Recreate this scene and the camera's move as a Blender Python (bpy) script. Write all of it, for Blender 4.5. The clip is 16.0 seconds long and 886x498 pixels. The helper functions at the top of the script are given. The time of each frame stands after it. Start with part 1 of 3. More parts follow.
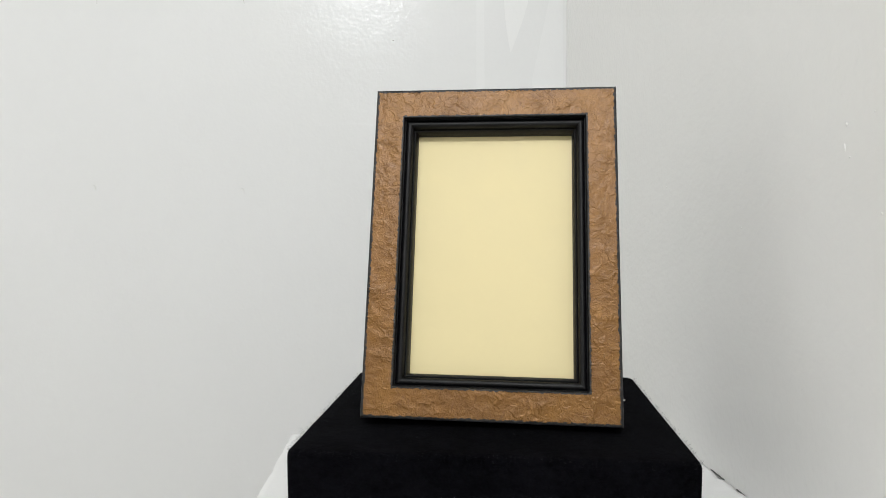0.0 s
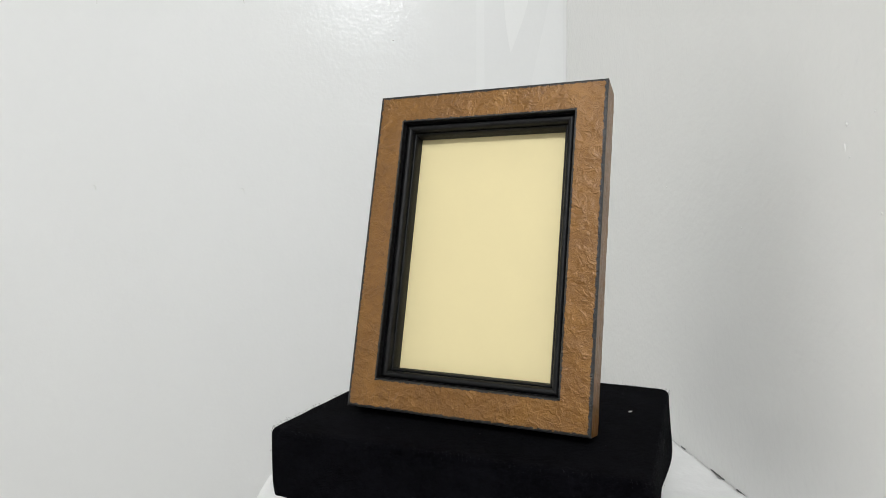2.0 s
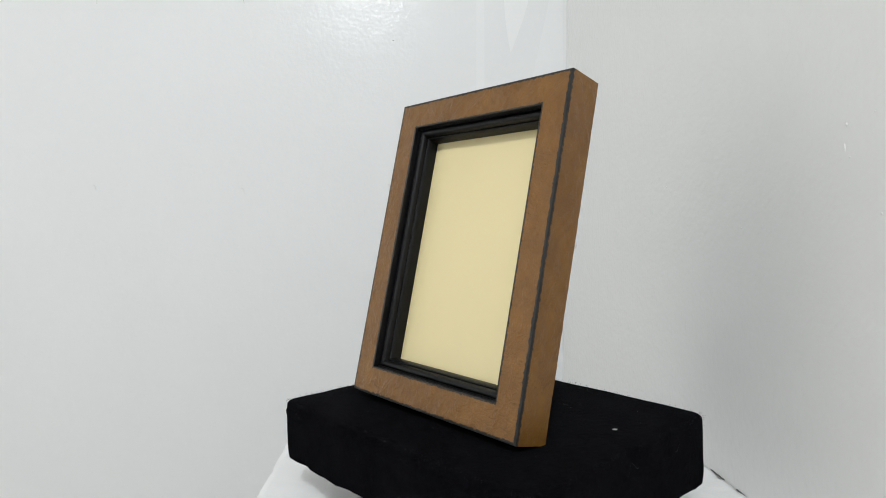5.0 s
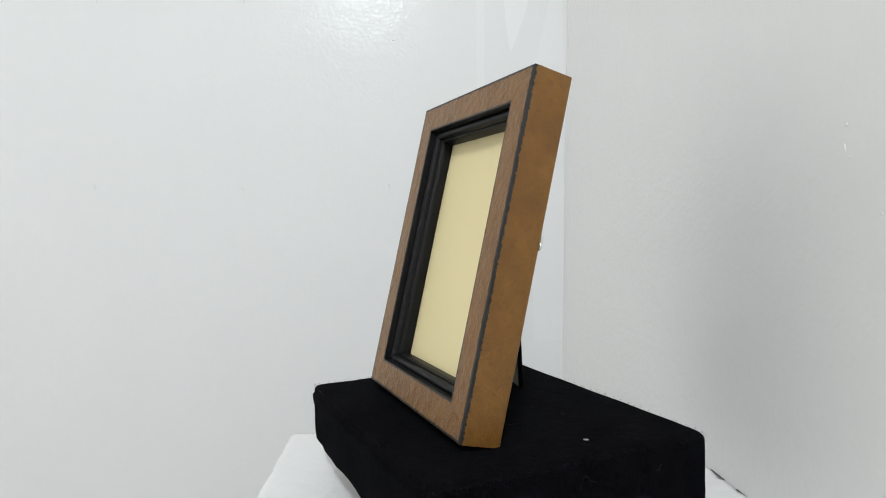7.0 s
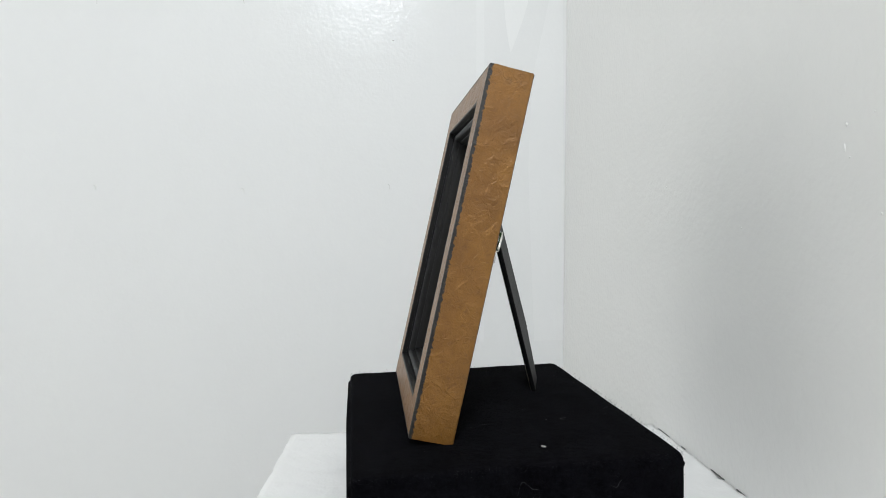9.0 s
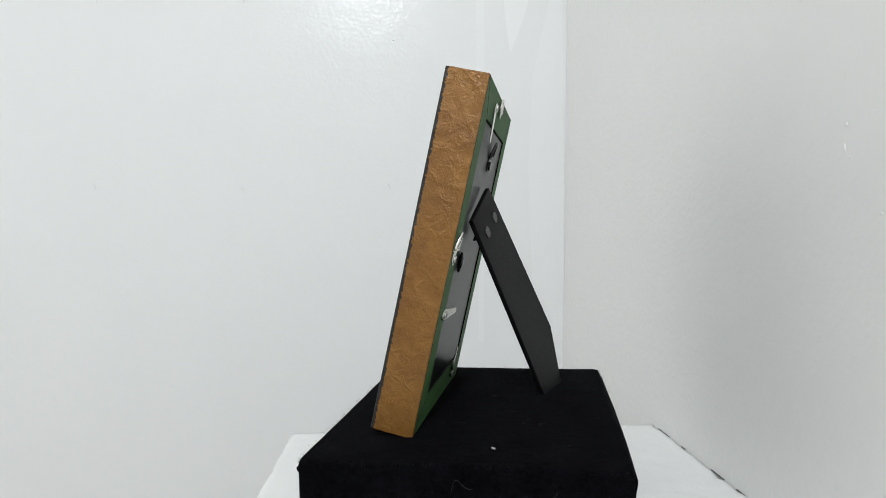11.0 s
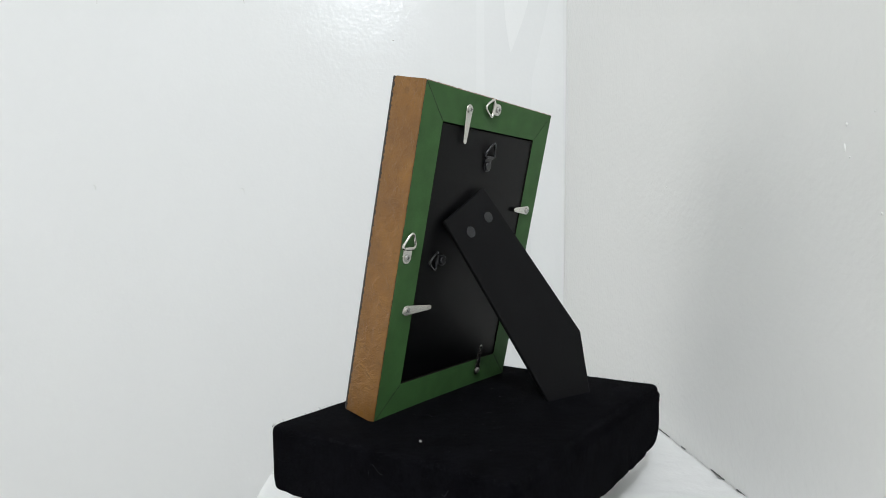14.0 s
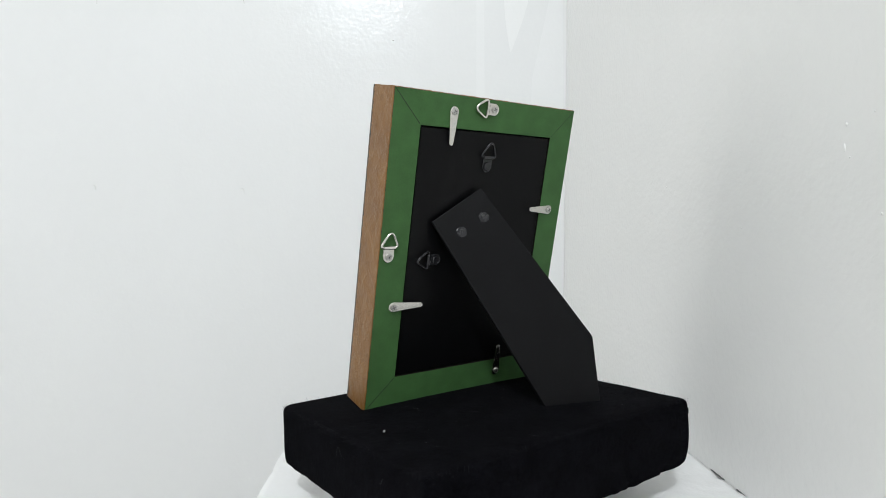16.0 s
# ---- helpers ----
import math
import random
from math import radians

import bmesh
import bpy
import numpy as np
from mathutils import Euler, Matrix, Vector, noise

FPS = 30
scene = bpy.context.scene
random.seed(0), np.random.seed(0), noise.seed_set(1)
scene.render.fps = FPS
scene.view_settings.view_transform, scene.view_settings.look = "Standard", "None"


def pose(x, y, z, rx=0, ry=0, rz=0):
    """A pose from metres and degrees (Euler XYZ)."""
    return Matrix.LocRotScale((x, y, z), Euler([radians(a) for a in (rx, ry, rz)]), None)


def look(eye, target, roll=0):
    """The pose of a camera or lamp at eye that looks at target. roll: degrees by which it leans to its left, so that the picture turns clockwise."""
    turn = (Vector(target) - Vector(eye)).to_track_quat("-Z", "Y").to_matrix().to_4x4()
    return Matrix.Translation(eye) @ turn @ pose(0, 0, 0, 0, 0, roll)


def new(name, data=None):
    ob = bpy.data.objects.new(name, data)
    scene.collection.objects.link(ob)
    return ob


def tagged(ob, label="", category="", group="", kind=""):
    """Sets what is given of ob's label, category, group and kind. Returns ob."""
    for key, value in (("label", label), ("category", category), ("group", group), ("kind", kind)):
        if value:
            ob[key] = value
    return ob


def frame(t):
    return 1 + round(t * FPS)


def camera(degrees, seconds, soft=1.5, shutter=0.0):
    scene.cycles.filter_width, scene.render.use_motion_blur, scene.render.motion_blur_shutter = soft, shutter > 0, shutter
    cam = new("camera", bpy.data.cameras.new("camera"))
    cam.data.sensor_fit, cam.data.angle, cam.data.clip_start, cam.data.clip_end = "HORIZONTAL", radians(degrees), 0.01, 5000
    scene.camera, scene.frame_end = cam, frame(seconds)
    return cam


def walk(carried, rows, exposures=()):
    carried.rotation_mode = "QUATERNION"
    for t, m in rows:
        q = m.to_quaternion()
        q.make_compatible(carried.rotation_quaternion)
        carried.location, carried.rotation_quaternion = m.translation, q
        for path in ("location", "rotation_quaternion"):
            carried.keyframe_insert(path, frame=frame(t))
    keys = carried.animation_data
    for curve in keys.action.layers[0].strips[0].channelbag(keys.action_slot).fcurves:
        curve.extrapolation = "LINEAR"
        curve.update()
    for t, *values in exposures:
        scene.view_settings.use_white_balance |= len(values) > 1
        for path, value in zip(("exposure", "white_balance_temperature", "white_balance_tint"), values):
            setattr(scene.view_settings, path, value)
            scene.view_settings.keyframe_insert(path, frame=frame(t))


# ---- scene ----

# ---------------------------------------------------------------- camera
EYE = Vector((-0.0308, -0.4013, 0.1106))
PITCH, ROLL = -1.678, -0.344
cam = camera(71.46, 16.0, soft=0.9)
AIM = EYE + Vector((0, math.cos(radians(PITCH)), math.sin(radians(PITCH))))
STILL = look(EYE, AIM, ROLL)
walk(cam, [(0.0, STILL), (16.0, STILL)],
     exposures=[(0.0, -0.05, 6420, 10), (4.0, -0.08, 6270, 10), (7.0, -0.04, 6200, 9), (9.0, 0.0, 6190, 9), (12.5, -0.03, 6180, 9), (16.0, 0.11, 6160, 9)])

# ---------------------------------------------------------------- plan
CORNER = Vector((0.1448, 0.4949))    # where the two visible walls meet
ROOM_TURN = 3.5                      # degrees by which room and stand are turned
ROOM_W, ROOM_L = 1.95, 2.70
FLOOR_Z, CEIL_Z = -0.80, 1.70
STAND_Z = -0.070       # top of the white stand
HEM_Z = -0.043         # lower edge of the black cloth


def turn_at(t):
    """Degrees of the turning display at t seconds."""
    return -6.3035 - 8.4068 * t - 0.012397 * t * t


# ---------------------------------------------------------------- light
world = bpy.data.worlds.new("room_world")
world.use_nodes = True
world.node_tree.nodes["Background"].inputs["Color"].default_value = (0.8, 0.9, 1.0, 1)
world.node_tree.nodes["Background"].inputs["Strength"].default_value = 0.03
scene.world = world


def area_lamp(name, eye, target, sx, sy, watts, colour):
    data = bpy.data.lights.new(name, "AREA")
    data.shape, data.size, data.size_y = "RECTANGLE", sx, sy
    data.energy, data.color = watts, colour
    ob = new(name, data)
    ob.matrix_world = look(eye, target)
    return ob


area_lamp("studio_lamp", (-0.14, -1.35, 1.20), (0.0, 0.0, 0.0), 0.11, 0.11, 12.8, (0.97, 0.985, 1.0))
# added broad fill out of view, evens the brightness of the walls
area_lamp("overhead_fill", (-0.45, -1.62, CEIL_Z - 0.03), (-0.45, -1.619, -1), 0.8, 0.9, 13.0, (1.0, 0.99, 0.96))
# added soft fill from the left; the room has no window there
area_lamp("left_fill", (-1.66, 0.05, 0.25), (0.0, 0.05, 0.15), 1.1, 1.3, 3.4, (1.0, 0.975, 0.93))


# ---------------------------------------------------------------- materials
def material(name):
    m = bpy.data.materials.new(name)
    m.use_nodes = True
    nt = m.node_tree
    return m, nt, nt.nodes["Principled BSDF"]


def node(nt, kind, **values):
    n = nt.nodes.new(kind)
    for key, value in values.items():
        n.inputs[key.replace("_", " ")].default_value = value
    return n


def coords(nt, stretch=(1, 1, 1)):
    c = nt.nodes.new("ShaderNodeTexCoord")
    mp = nt.nodes.new("ShaderNodeMapping")
    mp.inputs["Scale"].default_value = stretch
    nt.links.new(c.outputs["Object"], mp.inputs["Vector"])
    return mp.outputs["Vector"]


def noise_tex(nt, vec, scale, detail=4.0, rough=0.55, distort=0.0):
    n = node(nt, "ShaderNodeTexNoise", Scale=scale, Detail=detail, Roughness=rough, Distortion=distort)
    nt.links.new(vec, n.inputs["Vector"])
    return n.outputs["Fac"]


def ramp(nt, fac, stops):
    r = nt.nodes.new("ShaderNodeValToRGB")
    els = r.color_ramp.elements
    while len(els) < len(stops):
        els.new(0.5)
    for e, (p, c) in zip(els, stops):
        e.position, e.color = p, (*c, 1) if len(c) == 3 else c
    nt.links.new(fac, r.inputs["Fac"])
    return r.outputs["Color"]


def maths(nt, op, a, b):
    n = nt.nodes.new("ShaderNodeMath")
    n.operation = op
    for i, v in enumerate((a, b)):
        if isinstance(v, (int, float)):
            n.inputs[i].default_value = v
        else:
            nt.links.new(v, n.inputs[i])
    return n.outputs[0]


def mix(nt, fac, a, b):
    n = nt.nodes.new("ShaderNodeMix")
    n.data_type = "RGBA"
    for sock, v in ((n.inputs["Factor"], fac), (n.inputs["A"], a), (n.inputs["B"], b)):
        if isinstance(v, (int, float)):
            sock.default_value = v
        elif isinstance(v, tuple):
            sock.default_value = (*v, 1)
        else:
            nt.links.new(v, sock)
    return n.outputs["Result"]


def bump(nt, bsdf, height, distance, strength=1.0):
    b = node(nt, "ShaderNodeBump", Strength=strength, Distance=distance)
    nt.links.new(height, b.inputs["Height"])
    nt.links.new(b.outputs["Normal"], bsdf.inputs["Normal"])
    return b


def wall_paint(name, tone, gloss, peel, coat=0.0):
    """Rolled paint: a nearly smooth colour under a clear gloss with orange peel in it."""
    m, nt, b = material(name)
    v = coords(nt)
    cloud = maths(nt, "ADD", noise_tex(nt, v, 7.0, 4.0, 0.6), noise_tex(nt, v, 60.0, 6.0, 0.7))
    col = ramp(nt, maths(nt, "MULTIPLY", cloud, 0.5), [(0.3, tuple(t * 0.975 for t in tone)), (0.7, tone)])
    nt.links.new(col, b.inputs["Base Color"])
    b.inputs["Roughness"].default_value = gloss
    b.inputs["Specular IOR Level"].default_value = 0.30
    h = maths(nt, "ADD", noise_tex(nt, v, 210.0, 2.0, 0.5), maths(nt, "MULTIPLY", noise_tex(nt, v, 55.0, 2.0), 1.4))
    bump(nt, b, h, peel * 0.25)
    if coat:
        clear = node(nt, "ShaderNodeBump", Strength=1.0, Distance=peel)
        nt.links.new(h, clear.inputs["Height"])
        nt.links.new(clear.outputs["Normal"], b.inputs["Coat Normal"])
        b.inputs["Coat Weight"].default_value = coat
        b.inputs["Coat Roughness"].default_value = 0.15
        b.inputs["Coat IOR"].default_value = 1.45
    return m


def brown_leather():
    m, nt, b = material("embossed_brown")
    v = coords(nt)
    warp = noise_tex(nt, v, 70.0, 3.0)
    shift = nt.nodes.new("ShaderNodeVectorMath")
    shift.operation = "MULTIPLY_ADD"
    cr = nt.nodes.new("ShaderNodeCombineXYZ")
    nt.links.new(warp, cr.inputs[0])
    nt.links.new(noise_tex(nt, v, 95.0, 3.0), cr.inputs[1])
    nt.links.new(noise_tex(nt, v, 60.0, 2.0), cr.inputs[2])
    nt.links.new(cr.outputs[0], shift.inputs[0])
    shift.inputs[1].default_value = (0.012, 0.012, 0.012)
    nt.links.new(v, shift.inputs[2])
    vor = node(nt, "ShaderNodeTexVoronoi", Scale=150.0)
    vor.feature = "DISTANCE_TO_EDGE"
    nt.links.new(shift.outputs[0], vor.inputs["Vector"])
    crack = ramp(nt, vor.outputs["Distance"], [(0.0, (0, 0, 0)), (0.10, (1, 1, 1))])
    crumple = nt.nodes.new("ShaderNodeTexNoise")
    crumple.noise_type = "RIDGED_MULTIFRACTAL"
    for key, value in (("Scale", 85.0), ("Detail", 3.0), ("Roughness", 0.55), ("Lacunarity", 2.2), ("Offset", 0.9), ("Gain", 1.6)):
        crumple.inputs[key].default_value = value
    crumple.normalize = True
    nt.links.new(shift.outputs[0], crumple.inputs["Vector"])
    patch = ramp(nt, noise_tex(nt, v, 62.0, 2.0), [(0.36, (0.30,) * 3), (0.60, (1, 1, 1))])
    swirl = noise_tex(nt, shift.outputs[0], 120.0, 1.5, 0.5, 0.6)
    lap = nt.nodes.new("ShaderNodeMath")
    lap.operation = "FRACT"
    nt.links.new(maths(nt, "MULTIPLY", swirl, 4.2), lap.inputs[0])
    lap = ramp(nt, lap.outputs[0], [(0.0, (0, 0, 0)), (0.70, (0.85,) * 3), (0.82, (1, 1, 1)), (1.0, (0, 0, 0))])
    fold = maths(nt, "MULTIPLY", maths(nt, "ADD", crumple.outputs["Fac"], maths(nt, "MULTIPLY", lap, 0.45)), patch)
    wrinkle = noise_tex(nt, shift.outputs[0], 330.0, 5.0, 0.66, 0.8)
    grain = noise_tex(nt, v, 1250.0, 3.0, 0.7)
    h = maths(nt, "ADD", maths(nt, "MULTIPLY", crack, 0.05), maths(nt, "MULTIPLY", wrinkle, 0.50))
    h = maths(nt, "ADD", h, maths(nt, "MULTIPLY", fold, 0.75))
    h = maths(nt, "ADD", h, maths(nt, "MULTIPLY", grain, 0.42))
    emboss = nt.nodes.new("ShaderNodeAttribute")
    emboss.attribute_name = "emboss"
    base = bump(nt, b, h, 0.00058, 1.0)
    nt.links.new(emboss.outputs["Fac"], base.inputs["Strength"])
    clear = node(nt, "ShaderNodeBump", Strength=1.0, Distance=0.00034)
    nt.links.new(emboss.outputs["Fac"], clear.inputs["Strength"])
    nt.links.new(h, clear.inputs["Height"])
    nt.links.new(clear.outputs["Normal"], b.inputs["Coat Normal"])
    tone = ramp(nt, noise_tex(nt, v, 45.0, 5.0, 0.65), [(0.28, (0.155, 0.064, 0.0060)), (0.55, (0.208, 0.090, 0.0085)), (0.8, (0.260, 0.120, 0.015))])
    tone = mix(nt, maths(nt, "MULTIPLY", ramp(nt, wrinkle, [(0.34, (1, 1, 1)), (0.44, (0, 0, 0))]), 0.35), tone, (0.10, 0.040, 0.010))
    tone = mix(nt, maths(nt, "MULTIPLY", ramp(nt, noise_tex(nt, v, 1500.0, 2.0, 0.6), [(0.36, (1, 1, 1)), (0.50, (0, 0, 0))]), 0.30), tone, (0.105, 0.045, 0.010))
    edge = nt.nodes.new("ShaderNodeAttribute")
    edge.attribute_name = "edge"
    ragged = maths(nt, "ADD", edge.outputs["Fac"], maths(nt, "MULTIPLY", maths(nt, "SUBTRACT", noise_tex(nt, v, 420.0, 5.0, 0.75), 0.5), 4.4))
    worn = ramp(nt, ragged, [(0.95, (1, 1, 1)), (1.2, (0, 0, 0))])
    nt.links.new(mix(nt, worn, tone, (0.006, 0.006, 0.0063)), b.inputs["Base Color"])
    kept = maths(nt, "SUBTRACT", 1.0, maths(nt, "MULTIPLY", worn, 0.8))
    nt.links.new(maths(nt, "MULTIPLY", kept, 0.52), b.inputs["Coat Weight"])
    nt.links.new(maths(nt, "MULTIPLY", kept, 0.48), b.inputs["Metallic"])
    rough = ramp(nt, wrinkle, [(0.3, (0.56,) * 3), (0.7, (0.40,) * 3)])
    b.inputs["Coat Roughness"].default_value = 0.33
    nt.links.new(rough, b.inputs["Roughness"])
    return m


def simple(name, tone, rough, metal=0.0, grain=300.0, depth=0.0002, vary=0.15, stretch=(1, 1, 1), sheen=0.0, spec=0.5):
    m, nt, b = material(name)
    v = coords(nt, stretch)
    n = noise_tex(nt, v, grain, 4.0, 0.6)
    lo = tuple(t * (1 - vary) for t in tone)
    hi = tuple(t * (1 + vary) for t in tone)
    nt.links.new(ramp(nt, maths(nt, "MULTIPLY", maths(nt, "ADD", n, noise_tex(nt, v, grain * 0.09, 3.0)), 0.5), [(0.3, lo), (0.7, hi)]), b.inputs["Base Color"])
    nt.links.new(ramp(nt, n, [(0.25, (max(rough - 0.06, 0.02),) * 3), (0.75, (rough + 0.06,) * 3)]), b.inputs["Roughness"])
    b.inputs["Metallic"].default_value = metal
    b.inputs["Sheen Weight"].default_value = sheen
    b.inputs["Specular IOR Level"].default_value = spec
    if depth:
        bump(nt, b, n, depth)
    return m


M_BACKWALL = wall_paint("wall_gloss_paint", (0.768, 0.774, 0.770), 0.55, 0.00046, 0.28)
M_SIDEWALL = wall_paint("wall_satin_paint", (0.87, 0.868, 0.848), 0.50, 0.0008, 0.30)
# two whiter wall tones that imitate light falling beside the corner
M_LIGHT_WEDGE = wall_paint("wall_painted_light_wedge", (0.815, 0.820, 0.814), 0.55, 0.00046, 0.28)
M_LIGHT_BAND = wall_paint("wall_painted_light_band", (0.790, 0.796, 0.792), 0.55, 0.00046, 0.28)
M_CEIL = wall_paint("ceiling_paint", (0.80, 0.80, 0.78), 0.7, 0.0008)
M_FLOOR = simple("floor_vinyl", (0.55, 0.53, 0.49), 0.5, grain=60.0)
M_SCUFF = simple("grey_scuff", (0.56, 0.56, 0.54), 0.6)
M_DARKSPECK = simple("dark_speck", (0.10, 0.10, 0.10), 0.6)
M_DRIP = simple("white_paint_drip", (0.82, 0.82, 0.80), 0.3)
M_BROWN = brown_leather()
M_BLACKLAC = simple("black_lacquer_wood", (0.0042, 0.0042, 0.0047), 0.45, grain=800.0, depth=0.00022, vary=0.6, spec=0.24)
M_GREEN = simple("green_paper_backing", (0.045, 0.112, 0.034), 0.6, grain=1100.0, depth=0.00012, vary=0.22, spec=0.22)
M_CARD = simple("cream_yellow_card", (0.76, 0.655, 0.365), 0.6, grain=40.0, depth=0.00003, vary=0.02)
M_BOARD = simple("black_backing_board", (0.0025, 0.0025, 0.0028), 0.33, grain=900.0, depth=0.00004, vary=0.25, spec=0.15)
M_LEG = simple("black_easel_board", (0.004, 0.004, 0.0045), 0.52, grain=800.0, depth=0.00006, vary=0.3, spec=0.13)
M_NICKEL = simple("nickel_steel", (0.72, 0.70, 0.66), 0.24, 1.0, grain=600.0, depth=0.00003, vary=0.1)
M_SCREW = simple("screw_steel", (0.55, 0.54, 0.52), 0.30, 1.0, grain=500.0, depth=0.00003)
M_BLACKMET = simple("black_enamel_metal", (0.014, 0.014, 0.016), 0.22, 0.0, grain=600.0, depth=0.00003)
M_SEAM = simple("dark_seam", (0.012, 0.018, 0.011), 0.8, depth=0)
# rabbet wall is coloured near-black so the gap round the board looks dark
M_RABBET = simple("near_black_rabbet", (0.006, 0.004, 0.003), 0.8, spec=0.2)
M_STAND = simple("white_brushed_plaster", (0.80, 0.80, 0.79), 0.5, grain=34.0, depth=0.0022, vary=0.02)
M_TURN = simple("white_plastic", (0.75, 0.75, 0.73), 0.4)
M_LINING = simple("beige_board", (0.26, 0.235, 0.165), 0.8, grain=500.0)
M_CORE = simple("grey_card_core", (0.30, 0.28, 0.25), 0.8)
M_LINT = simple("white_lint", (0.44, 0.43, 0.40), 0.9)
M_THREAD = simple("grey_thread", (0.08, 0.08, 0.08), 0.9, depth=0)
M_FIBRE = simple("dark_fibre", (0.007, 0.007, 0.009), 0.9, depth=0)


def felt():
    m, nt, b = material("black_felt")
    v = coords(nt)
    n = noise_tex(nt, v, 1300.0, 4.0, 0.75)
    nap = noise_tex(nt, v, 330.0, 4.0, 0.7, 0.6)
    w = noise_tex(nt, v, 60.0, 4.0, 0.6)
    mixed = maths(nt, "ADD", maths(nt, "MULTIPLY", maths(nt, "ADD", n, nap), 0.36), maths(nt, "MULTIPLY", w, 0.28))
    nt.links.new(ramp(nt, mixed, [(0.38, (0.0004, 0.0004, 0.0008)), (0.66, (0.0066, 0.0066, 0.0090))]), b.inputs["Base Color"])
    b.inputs["Roughness"].default_value = 0.95
    b.inputs["Specular IOR Level"].default_value = 0.02
    b.inputs["Sheen Weight"].default_value = 0.004
    h = maths(nt, "ADD", maths(nt, "ADD", n, maths(nt, "MULTIPLY", nap, 1.6)), maths(nt, "MULTIPLY", w, 1.5))
    bump(nt, b, h, 0.0012)
    return m


M_FELT = felt()


# ---------------------------------------------------------------- mesh helpers
def mesh_from(name, verts, faces, mats=(), index=None, smooth=False):
    me = bpy.data.meshes.new(name)
    me.from_pydata([tuple(v) for v in verts], [], faces)
    for m in mats:
        me.materials.append(m)
    if index:
        me.polygons.foreach_set("material_index", index)
    if smooth:
        me.polygons.foreach_set("use_smooth", [True] * len(me.polygons))
    me.update()
    return me


def part_mesh(name, me, parent, label="", place=None):
    ob = new(name, me)
    ob.parent = parent
    if place is not None:
        ob.matrix_basis = place
    if label:
        tagged(ob, label)
    return ob


def part(name, bm, mat, parent, label="", place=None, smooth=False):
    me = bpy.data.meshes.new(name)
    bmesh.ops.recalc_face_normals(bm, faces=bm.faces)
    bm.to_mesh(me)
    bm.free()
    me.materials.append(mat)
    if smooth:
        me.polygons.foreach_set("use_smooth", [True] * len(me.polygons))
    return part_mesh(name, me, parent, label, place)


def block(lo, hi, bevel=0.0, segments=2):
    bm = bmesh.new()
    size = [b - a for a, b in zip(lo, hi)]
    mid = [(a + b) / 2 for a, b in zip(lo, hi)]
    bmesh.ops.create_cube(bm, size=1, matrix=Matrix.Translation(mid) @ Matrix.Diagonal((*size, 1)))
    if bevel:
        bmesh.ops.bevel(bm, geom=bm.edges[:], offset=bevel, segments=segments, affect="EDGES", profile=0.5)
    return bm


def plate(outline, thick, bevel=0.0):
    """An outline in x and z, extruded along +y by thick."""
    bm = bmesh.new()
    vs = [bm.verts.new((x, 0, z)) for x, z in outline]
    f = bm.faces.new(vs)
    ext = bmesh.ops.extrude_face_region(bm, geom=[f])
    bmesh.ops.translate(bm, vec=(0, thick, 0), verts=[g for g in ext["geom"] if isinstance(g, bmesh.types.BMVert)])
    if bevel:
        bmesh.ops.recalc_face_normals(bm, faces=bm.faces)
        rim = [e for e in bm.edges if len(e.link_faces) == 2 and e.calc_face_angle(0) > 0.9]
        bmesh.ops.bevel(bm, geom=rim, offset=bevel, segments=2, affect="EDGES", profile=0.5)
    return bm


def disc(r, h, seg=20, bevel=0.0):
    """A round plate in x and z, from y = 0 to y = h."""
    return plate([(r * math.cos(2 * math.pi * i / seg), r * math.sin(2 * math.pi * i / seg)) for i in range(seg)], h, bevel)


def tube(points, r, seg=8, closed=True):
    bm = bmesh.new()
    n = len(points)
    rings = []
    for i, p in enumerate(points):
        a = Vector(points[(i - 1) % n] if closed or i else points[i])
        b = Vector(points[(i + 1) % n] if closed or i < n - 1 else points[i])
        d = (b - a).normalized()
        side = d.cross(Vector((0, 1, 0)))
        side = side.normalized() if side.length > 1e-6 else Vector((1, 0, 0))
        up = side.cross(d)
        rings.append([bm.verts.new(Vector(p) + r * (math.cos(2 * math.pi * k / seg) * side + math.sin(2 * math.pi * k / seg) * up)) for k in range(seg)])
    for i in range(n if closed else n - 1):
        a, b = rings[i], rings[(i + 1) % n]
        for k in range(seg):
            bm.faces.new((a[k], a[(k + 1) % seg], b[(k + 1) % seg], b[k]))
    if not closed:
        bm.faces.new(rings[0])
        bm.faces.new(rings[-1])
    return bm


def setting(name, bm, mat, label, place=None):
    ob = part(name, bm, mat, None, label, place)
    return tagged(ob, label, name.split("_")[0], kind="structure")


# ---------------------------------------------------------------- room
WALL = 0.12
LEAN = 0.65   # degrees of side wall tilt, set to fit the corner to the camera's view
ROOM = pose(CORNER.x, CORNER.y, 0, 0, 0, ROOM_TURN)


def room_block(name, lo, hi, mat, label, place=ROOM):
    return setting(name, block(lo, hi), mat, label, place)


OUT = 0.10
room_block("floor", (-ROOM_W - WALL, -ROOM_L - WALL, FLOOR_Z - 0.1), (OUT, WALL, FLOOR_Z), M_FLOOR, "plain pale vinyl floor of the small room")
room_block("ceiling", (-ROOM_W - WALL, -ROOM_L - WALL, CEIL_Z), (OUT, WALL, CEIL_Z + 0.1), M_CEIL, "flat white painted ceiling of the small room")
wall_back = room_block("wall_back", (-ROOM_W - WALL, 0, FLOOR_Z), (OUT, WALL, CEIL_Z), M_BACKWALL, "glossy white painted wall with small nail marks")
wall_right = room_block("wall_right", (0, -ROOM_L, FLOOR_Z - 0.01), (WALL, -0.0005, CEIL_Z + 0.01), M_SIDEWALL, "satin white painted wall with drips and orange peel", ROOM @ pose(0, 0, 0, 0, LEAN, 0))
